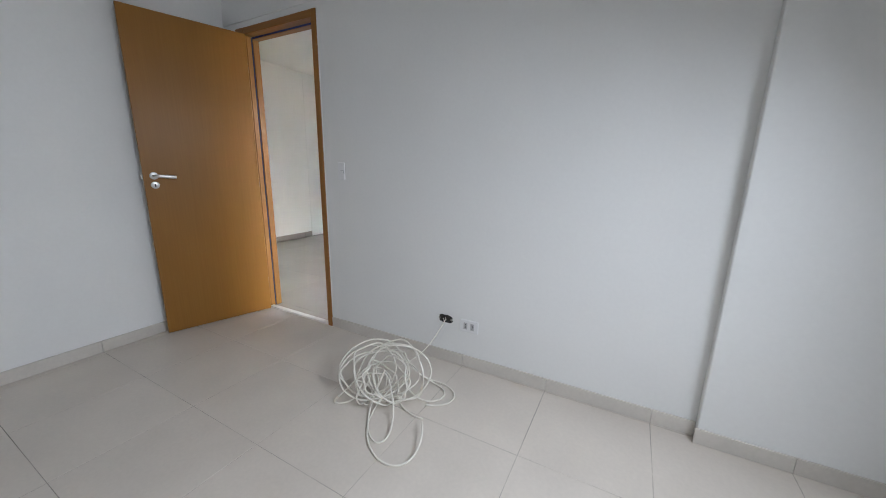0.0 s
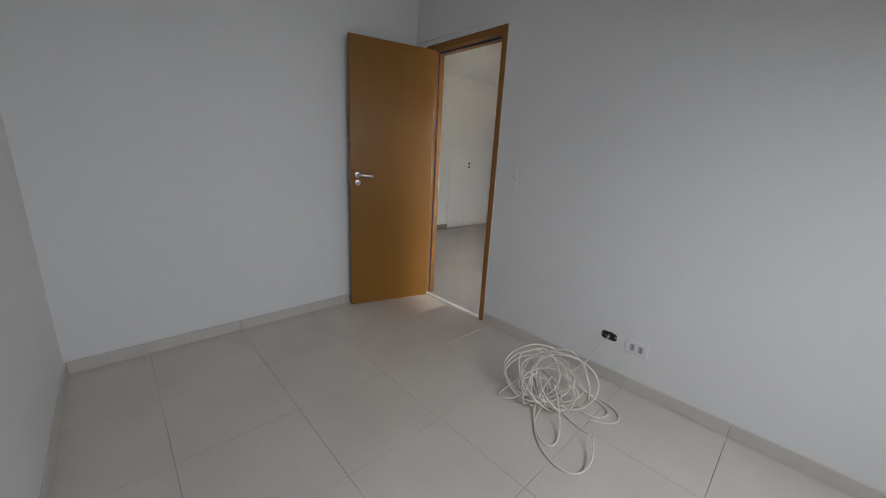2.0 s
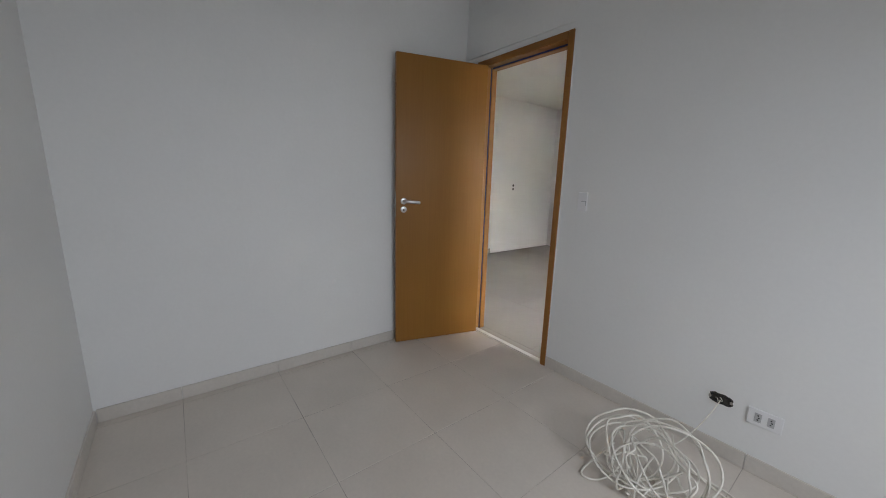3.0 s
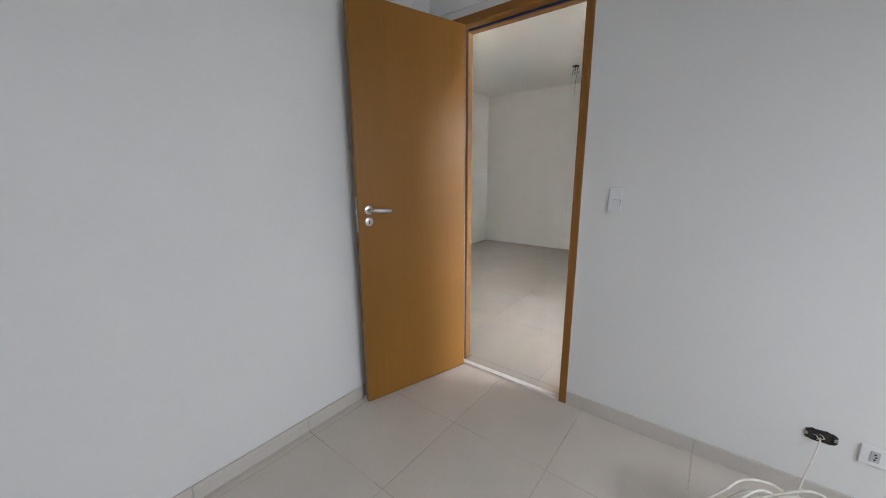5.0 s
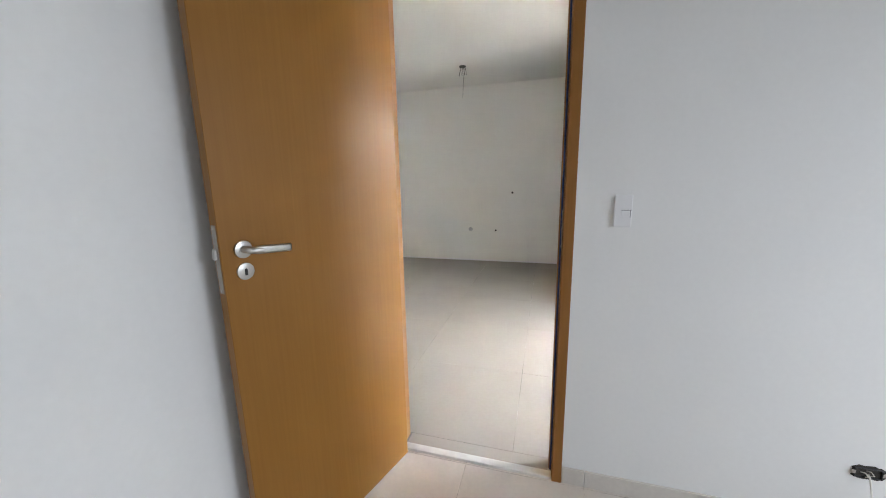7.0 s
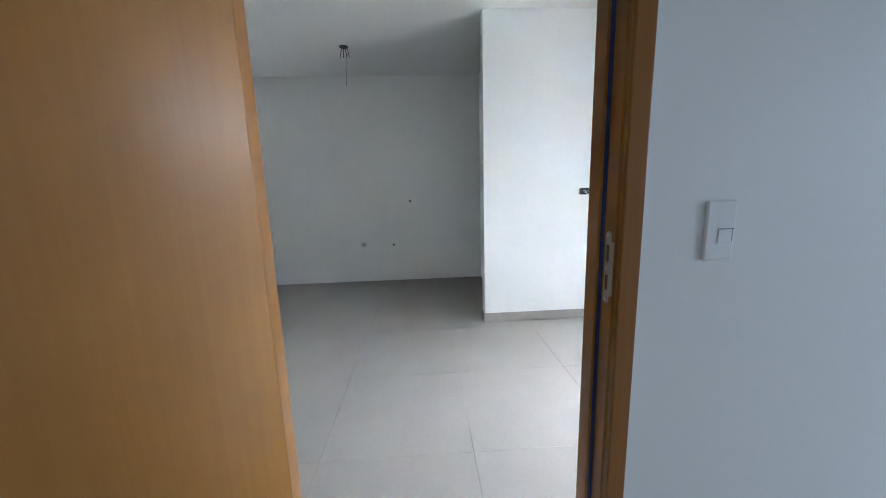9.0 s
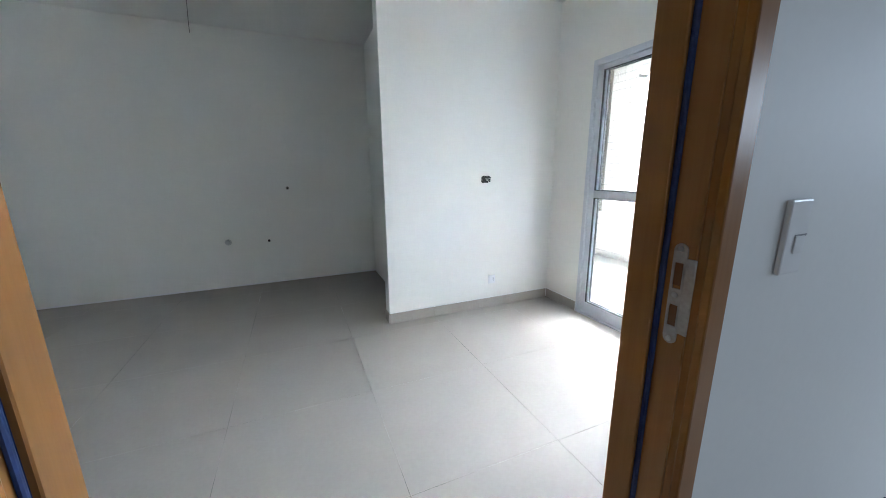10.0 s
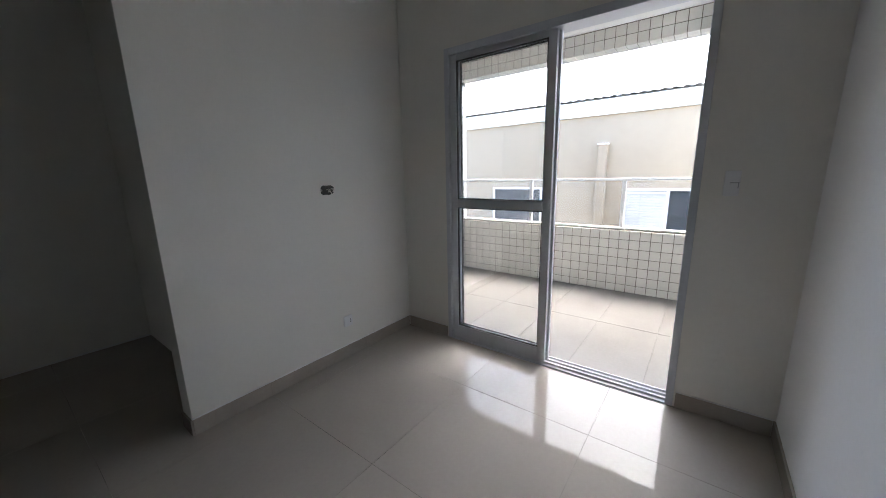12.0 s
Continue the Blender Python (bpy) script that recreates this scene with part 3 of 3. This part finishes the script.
stub = thing("drain_stub", add_cyl(bmesh.new(), pose(-0.492, KY - 0.014, 0.516, 90, 0, 0), 0.023, 0.028, 20, bevel=0.002), GREY_PLASTIC, "pale grey plastic drain stub in the kitchen wall", "pipe outlet", smooth=True)
part("plaster_patch", add_cyl(bmesh.new(), pose(-0.49, KY - 0.0007, 0.512, 90, 0, 0), 0.034, 0.0014, 17), CEMENT, stub, "rough grey plaster patch")

# bare lamp point with wires under the kitchen ceiling
lamp = thing("ceiling_lamp_point", add_cyl(bmesh.new(), pose(-0.393, 3.17, CEIL - 0.004), 0.042, 0.008, 24), BLACK, "black ceiling box without lamp, bare wires hanging out", "lamp point")
for dx, bow, drop, thick in ((-0.012, -0.030, 0.105, 0.0036), (-0.002, -0.004, 0.10, 0.0036), (0.010, 0.016, 0.095, 0.0036), (0.030, 0.020, 0.10, 0.0034), (0.024, -0.020, 0.36, 0.0019)):
    pts = []
    for s in range(9):
        u = s / 8
        pts.append((-0.393 + dx + bow * u * (1.6 - 0.6 * u), 3.17 + 0.006 * math.sin(4 * u + 40 * dx), CEIL - 0.006 - drop * u))
    part("wire", add_tube(bmesh.new(), pts, thick, 6), BLACK, lamp)


# ---------------------------------------------------------------- loose cable on the bedroom floor
def smooth_line(ps, pieces=5):
    """Catmull-Rom line through the points."""
    ps, out = [Vector(p) for p in ps], []
    for i in range(len(ps) - 1):
        p0, p1, p2, p3 = ps[max(i - 1, 0)], ps[i], ps[i + 1], ps[min(i + 2, len(ps) - 1)]
        for k in range(pieces):
            u = k / pieces
            out.append(0.5 * ((2 * p1) + (p2 - p0) * u + (2 * p0 - 5 * p1 + 4 * p2 - p3) * u * u + (3 * p1 - p0 - 3 * p2 + p3) * u ** 3))
    out.append(ps[-1])
    return out


def cable_coil():
    """A springy heap: loops leaning on one another, slack loops on the tiles round it, one lead up to the wall box."""
    rng = random.Random(41)
    cx, cy = 1.63, -0.47
    ob = holder("cable_coil", pose(cx, cy, 0), "tangled heap of cream-white cable lying on the tiled floor", "cable")
    steps, line = 12, []
    # centre x, y, z, half axes, tilt from the floor, heading
    turns = []

    def bundle(count, x, y, z, ra, rb, lean, heading, loose):
        for _ in range(count):
            turns.append([x + rng.uniform(-0.03, 0.03) * loose, y + rng.uniform(-0.03, 0.03) * loose, z + rng.uniform(-0.015, 0.02) * loose, ra * rng.uniform(0.86, 1.12), rb * rng.uniform(0.86, 1.12),
                          lean + rng.uniform(-11, 11) * loose, heading + rng.uniform(-16, 16) * loose])

    bundle(3, -0.09, 0.00, 0.120, 0.165, 0.135, 56, 40, 1.2)
    bundle(3, 0.055, 0.02, 0.135, 0.145, 0.150, 60, 24, 1.1)
    bundle(2, -0.02, -0.02, 0.115, 0.200, 0.120, 38, 46, 1.6)
    bundle(2, -0.03, 0.02, 0.095, 0.150, 0.110, 34, 100, 2.8)
    bundle(2, 0.03, -0.02, 0.115, 0.110, 0.105, 74, -30, 2.0)
    bundle(2, -0.09, -0.05, 0.085, 0.140, 0.080, 66, 105, 2.0)
    bundle(1, 0.02, -0.05, 0.075, 0.120, 0.070, 50, -60, 2.4)
    for i in range((len(turns) - 1) * steps + 1):
        k = i / steps
        n = min(int(k), len(turns) - 2)
        u = k - n
        u = u * u * (3 - 2 * u)
        ox, oy, oz, ra, rb, lean, heading = (p + (q - p) * u for p, q in zip(turns[n], turns[n + 1]))
        a = 2 * math.pi * k
        p = Vector((ra * math.cos(a), rb * math.sin(a), 0))
        p.rotate(Euler((radians(lean), 0, 0)))
        p.rotate(Euler((0, 0, radians(heading))))
        p += Vector((ox, oy, oz))
        p += Vector((rng.uniform(-0.011, 0.011), rng.uniform(-0.011, 0.011), rng.uniform(-0.011, 0.011)))
        p.z = 0.006 + abs(p.z - 0.006)
        line.append(p)
    lead = [(1.722 - cx, -0.004 - cy, 0.277), (1.719 - cx, -0.020 - cy, 0.262), (1.700 - cx, -0.070 - cy, 0.205), (1.675 - cx, -0.130 - cy, 0.145), (1.65 - cx, -0.22 - cy, 0.11), (1.62 - cx, -0.33 - cy, 0.10)]
    part("lead", add_tube(bmesh.new(), smooth_line(lead, 5), 0.0027, 7), CABLE, ob, "thin white lead running up to the wall box")
    part("cable", add_tube(bmesh.new(), smooth_line(line, 4), 0.0043, 7), CABLE, ob)

    def slack(mx, my, ra, rb, heading, start, end, high, count=18):
        """Part of an oval from start to end (degrees) that rises into the heap at its first end."""
        pts = []
        for i in range(count + 1):
            u = i / count
            a = radians(start + (end - start) * u)
            p = Vector((ra * math.cos(a), rb * math.sin(a), 0))
            p.rotate(Euler((0, 0, radians(heading))))
            pts.append(p + Vector((mx - cx, my - cy, 0.006 + high[0] * max(0, 1 - 3 * u) ** 2 + high[1] * max(0, 3 * u - 2) ** 2)))
        part("cable", add_tube(bmesh.new(), smooth_line(pts, 4), 0.0043, 7), CABLE, ob)

    slack(1.815, -0.665, 0.205, 0.125, -48, 150, 440, (0.16, 0.05))
    slack(1.715, -0.640, 0.150, 0.060, -55, 165, 505, (0.17, 0.14))
    slack(1.800, -0.345, 0.150, 0.105, 5, 175, -75, (0.20, 0.0))
    slack(1.790, -0.350, 0.105, 0.080, 10, 150, -150, (0.10, 0.06))
    slack(1.470, -0.560, 0.105, 0.045, 70, 40, 330, (0.10, 0.09))
    slack(1.800, -0.480, 0.120, 0.050, -20, 200, 330, (0.10, 0.0), 10)
    return ob


cable_coil()

# ---------------------------------------------------------------- sliding glass door
sliding = holder("door_2", pose(0, 0, 0), "white aluminium sliding balcony door with glass panes, half open", "sliding door", "structure")
FX0, FX1 = LX1 - 0.006, LX1 + 0.125
part("outer_frame", box(FX0, FX1, SY1 - 0.032, SY1 + 0.002, 0, SZ, bevel=0.002), ALUMINIUM, sliding)
part("outer_frame", box(FX0, FX1, SY0 - 0.002, SY0 + 0.034, 0, SZ, bevel=0.002), ALUMINIUM, sliding)
part("outer_frame", box(FX0 + 0.0005, FX1, SY0 + 0.0345, SY1 - 0.0325, SZ - 0.045, SZ, bevel=0.002), ALUMINIUM, sliding)
bm = box(FX0 + 0.0005, FX1, SY0 + 0.0345, SY1 - 0.0325, -0.015, 0.008, bevel=0.001)
for x in (LX1 + 0.022, LX1 + 0.062, LX1 + 0.102):
    add_box(bm, x - 0.003, x + 0.003, SY0 + 0.035, SY1 - 0.033, 0.007, 0.022)
part("track", bm, ALUMINIUM, sliding)


def glass_leaf(x, y0, y1, stile):
    z0, z1 = 0.022, SZ - 0.047
    h = 0.014
    panel = part("door_panel", box(x - h, x + h, y0, y0 + stile, z0, z1, bevel=0.002), ALUMINIUM, sliding)
    part("stile", box(x - h, x + h, y1 - stile, y1, z0, z1, bevel=0.002), ALUMINIUM, panel)
    a, b = y0 + stile + 0.0005, y1 - stile - 0.0005
    part("rail", box(x - h + 0.001, x + h - 0.001, a, b, z0, 0.112, bevel=0.002), ALUMINIUM, panel)
    part("rail", box(x - h + 0.001, x + h - 0.001, a, b, 1.030, 1.089, bevel=0.002), ALUMINIUM, panel)
    part("rail", box(x - h + 0.001, x + h - 0.001, a, b, 2.012, z1, bevel=0.002), ALUMINIUM, panel)
    for c, d in ((0.1125, 1.0295), (1.0895, 2.0115)):
        bm = bmesh.new()
        g = 0.006
        add_box(bm, x - 0.009, x + 0.009, a, a + g, c, d)
        add_box(bm, x - 0.009, x + 0.009, b - g, b, c, d)
        add_box(bm, x - 0.009, x + 0.009, a + g, b - g, c, c + g)
        add_box(bm, x - 0.009, x + 0.009, a + g, b - g, d - g, d)
        part("rubber_gasket", bm, RUBBER, panel)
        pane = part("pane", box(x - 0.003, x + 0.003, a + 0.002, b - 0.002, c + 0.002, d - 0.002), GLASS, panel, "clear glass pane")
        pane.visible_shadow = False


glass_leaf(LX1 + 0.026, 1.243, SY1 - 0.034, 0.050)
glass_leaf(LX1 + 0.066, 1.232, SY1 - 0.046, 0.046)

# ---------------------------------------------------------------- balcony shell
BW = 0.20
OY1 = 3.240                                 # end of the opening
LINT = 2.457
structure("wall_balcony_parapet", box(PX + 0.006, PX + BW - 0.006, DW, 3.80, -3.0, PZ - 0.006), WALL_GROUT, "parapet clad in small beige glazed tiles", "parapet")
structure("wall_balcony_front", box(PX + 0.006, PX + BW - 0.006, OY1 + 0.006, 3.80, PZ - 0.006, CEIL), WALL_GROUT, "balcony front wall clad in small beige tiles", "wall")
structure("beam_balcony", box(PX + 0.006, PX + BW - 0.006, DW, OY1 + 0.006, LINT + 0.006, CEIL), WALL_GROUT, "balcony beam clad in small beige tiles", "beam")
structure("wall_balcony_north", box(LX1 + 0.15, PX + 0.006, 3.75, 3.90, -0.14, CEIL), WALL_GROUT, "balcony side wall clad in small beige tiles", "wall")

# glass guard rail on the parapet
RX = PX + 0.085
rail = holder("balcony_railing", pose(0, 0, 0), "white metal railing with clear glass panels on the parapet", "railing")
part("top_rail", box(RX - 0.024, RX + 0.024, DW, OY1 - 0.001, 1.168, 1.196, bevel=0.005, segments=2), WHITE_METAL, rail)
part("bottom_rail", box(RX - 0.030, RX + 0.030, DW, OY1 - 0.001, PZ + 0.0005, PZ + 0.020, bevel=0.003), WHITE_METAL, rail)
POSTS = [0.15, 1.189, 2.219, 3.215]
for y in POSTS:
    part("post", box(RX - 0.018, RX + 0.018, y - 0.020, y + 0.020, PZ + 0.0205, 1.1675, bevel=0.003), WHITE_METAL, rail)
for a, b in zip(POSTS, POSTS[1:]):
    pane = part("pane", box(RX - 0.004, RX + 0.004, a + 0.024, b - 0.024, PZ + 0.030, 1.160), GLASS, rail, "clear glass guard panel")
    pane.visible_shadow = False

# ---------------------------------------------------------------- neighbour's house
house = holder("neighbour_house", pose(0, 0, 0), "beige rendered house with white cornice and corrugated roof", "house")
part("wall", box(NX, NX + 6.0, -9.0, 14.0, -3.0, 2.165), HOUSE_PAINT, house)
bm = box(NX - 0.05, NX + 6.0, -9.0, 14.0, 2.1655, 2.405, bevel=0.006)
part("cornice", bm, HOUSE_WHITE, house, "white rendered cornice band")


def corrugated(y0, y1, pitch, depth):
    bm = bmesh.new()
    n = int((y1 - y0) / pitch * 8)
    rows = []
    for x, z in ((NX - 0.09, 2.415), (NX + 3.0, 2.91)):
        for dz in (0.0, 0.012):
            rows.append([bm.verts.new((x, y0 + (y1 - y0) * i / n, z + dz + depth * (0.5 + 0.5 * math.cos(2 * math.pi * i / 8)))) for i in range(n + 1)])
    lo0, hi0, lo1, hi1 = rows
    for i in range(n):
        bm.faces.new((hi0[i], hi0[i + 1], hi1[i + 1], hi1[i]))
        bm.faces.new((lo0[i], lo1[i], lo1[i + 1], lo0[i + 1]))
        bm.faces.new((lo0[i], lo0[i + 1], hi0[i + 1], hi0[i]))
    return bm


part("roof", corrugated(-9.0, 14.0, 0.135, 0.020), ROOF_SHEET, house, "corrugated fibre cement roof sheets")
vent = part("vent_pipe", add_cyl(bmesh.new(), pose(NX + 0.35, 1.83, 2.60), 0.045, 0.36, 16), ROOF_SHEET, house)
part("aerial_stub", add_cyl(bmesh.new(), pose(NX + 0.35, 2.07, 2.56), 0.014, 0.22, 10), ROOF_SHEET, house)
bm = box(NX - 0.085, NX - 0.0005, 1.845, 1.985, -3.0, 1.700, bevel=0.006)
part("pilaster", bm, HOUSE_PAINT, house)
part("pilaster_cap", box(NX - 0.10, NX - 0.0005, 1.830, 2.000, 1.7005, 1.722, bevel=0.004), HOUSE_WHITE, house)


def house_window(y0, y1, z0, z1, shutter):
    """Sliding window set in the wall's face, with a louvred leaf where it has one."""
    win = part("window", bmesh_frame(y0, y1, z0, z1), WHITE_METAL, house, "white framed window with dark glass")
    part("pane", box(NX - 0.010, NX - 0.004, y0 + 0.041, y1 - 0.041, z0 + 0.041, z1 - 0.041), DARK_GLASS, win)
    mid = y1 - (y1 - y0) * 0.55 if shutter else (y0 + y1) / 2
    if shutter:
        part("mullion", box(NX - 0.026, NX - 0.0105, mid - 0.02, mid + 0.02, z0 + 0.041, z1 - 0.041, bevel=0.002), WHITE_METAL, win)
        z = z0 + 0.07
        while z < z1 - 0.045:
            bm = box(-0.003, 0.003, mid + 0.021, y1 - 0.042, -0.024, 0.024)
            bmesh.ops.transform(bm, verts=bm.verts, matrix=Matrix.Translation((NX - 0.028, 0, z)) @ Matrix.Rotation(radians(32), 4, "Y"))
            part("louvre", bm, SHUTTER, win)
            z += 0.044


def bmesh_frame(y0, y1, z0, z1):
    bm = bmesh.new()
    for a, b, c, d in ((y0, y0 + 0.04, z0, z1), (y1 - 0.04, y1, z0, z1), (y0 + 0.04, y1 - 0.04, z0, z0 + 0.04), (y0 + 0.04, y1 - 0.04, z1 - 0.04, z1)):
        add_box(bm, NX - 0.032, NX - 0.0005, a, b, c, d)
    return bm


house_window(2.93, 3.95, -0.15, 1.010, False)
house_window(0.45, 1.56, -0.15, 1.000, True)

structure("ground", box(-400, 400, -400, 400, -3.2, -3.0), GROUND, "bare concrete ground far below the balcony", "ground")
structure("slab", box(LX0 - 0.15, PX + 0.1, BY0 - 0.15, KY + 0.15, -0.40, -0.145), GROUND, "concrete floor slab of the flat", "slab")


# ---------------------------------------------------------------- floor tiles
def lay_floor(parent, xs, ys, joint, mat, tilt, z=0.0, thick=0.002):
    for x0, x1 in xs:
        for y0, y1 in ys:
            sx, sy = x1 - x0 - joint, y1 - y0 - joint
            ob = new("tile", tile_mesh(sx, sy, thick, mat, 0.0008))
            ob.parent = parent
            ob.matrix_basis = pose((x0 + x1) / 2, (y0 + y1) / 2, z, RNG.uniform(-tilt, tilt), RNG.uniform(-tilt, tilt), 0)


lay_floor(floor_bedroom, cuts(BX0, BX1, 0.338, 0.5035), cuts(BY0, -0.004, -0.522, 0.506), 0.0026, SATIN_TILE, 0.03)
lay_floor(floor_living, cuts(LX0, LX1 - 0.013, 2.008, 0.735), cuts(DW + 0.005, KY, 0.827, 0.735), 0.0019, POLISHED_TILE, 0.02)
lay_floor(floor_living, [(JX0 + 0.015, JX1 - 0.015)], [(0.0345, DW + 0.005)], 0.0028, POLISHED_TILE, 0.0)
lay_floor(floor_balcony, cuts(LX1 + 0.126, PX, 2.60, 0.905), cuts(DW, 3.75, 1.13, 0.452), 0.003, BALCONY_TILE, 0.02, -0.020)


# ---------------------------------------------------------------- small wall tiles
def joined_tiles(parent, places, size):
    """Many small tiles as one piece of real geometry; places: matrices of the tile centres."""
    v, f = [], []
    a, e, d = size / 2, 0.0012, 0.006
    local = [(-a, -a, -d), (a, -a, -d), (a, a, -d), (-a, a, -d), (-a, -a, -e), (a, -a, -e), (a, a, -e), (-a, a, -e), (-a + e, -a + e, 0), (a - e, -a + e, 0), (a - e, a - e, 0), (-a + e, a - e, 0)]
    faces = [(8, 9, 10, 11)] + [(i + o, (i + 1) % 4 + o, (i + 1) % 4 + o + 4, i + o + 4) for o in (0, 4) for i in range(4)]
    for m in places:
        n = len(v)
        v += [tuple(m @ Vector(p)) for p in local]
        f += [tuple(i + n for i in face) for face in faces]
    me = bpy.data.meshes.new("wall_tiles")
    me.from_pydata(v, [], f)
    me.materials.append(WALL_TILE_JOINED)
    ob = new("wall_tiles", me)
    ob.parent = parent
    tagged(ob, kind="stuff")
    return ob


PITCH, TS = 0.0985, 0.0925
parapet = bpy.data.objects["wall_balcony_parapet"]
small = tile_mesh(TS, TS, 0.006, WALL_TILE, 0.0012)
rows = 7
for j in range(rows):
    z = PZ - 0.004 - PITCH * (j + 0.5)
    for i in range(36):
        y = 0.20 + PITCH * (i + 0.5)
        m = pose(PX, y, z, 0, -90, 0) @ pose(0, 0, 0, RNG.uniform(-0.4, 0.4), RNG.uniform(-0.4, 0.4), 0)
        if y > 3.72:
            continue
        ob = new("tile", small)
        ob.parent, ob.matrix_basis = parapet, m
front = bpy.data.objects["wall_balcony_front"]
for j in range(20):
    z = PZ - 0.004 + PITCH * (j + 0.5)
    for i in range(4):
        y = OY1 + PITCH * (i + 0.5)
        ob = new("tile", small)
        ob.parent, ob.matrix_basis = front, pose(PX, y, z, 0, -90, 0)
    if z < LINT:
        for i in range(2):
            ob = new("tile", small)
            ob.parent, ob.matrix_basis = front, pose(PX + PITCH * (i + 0.5), OY1, z, 90, 0, 0)
beam = bpy.data.objects["beam_balcony"]
for i in range(32):
    y = OY1 - PITCH * (i + 0.5)
    for j in range(2):
        ob = new("tile", small)
        ob.parent, ob.matrix_basis = beam, pose(PX, y, LINT + PITCH * (j + 0.5), 0, -90, 0)
        ob = new("tile", small)
        ob.parent, ob.matrix_basis = beam, pose(PX + PITCH * (j + 0.5), y, LINT, 180, 0, 0)
side = bpy.data.objects["wall_balcony_north"]
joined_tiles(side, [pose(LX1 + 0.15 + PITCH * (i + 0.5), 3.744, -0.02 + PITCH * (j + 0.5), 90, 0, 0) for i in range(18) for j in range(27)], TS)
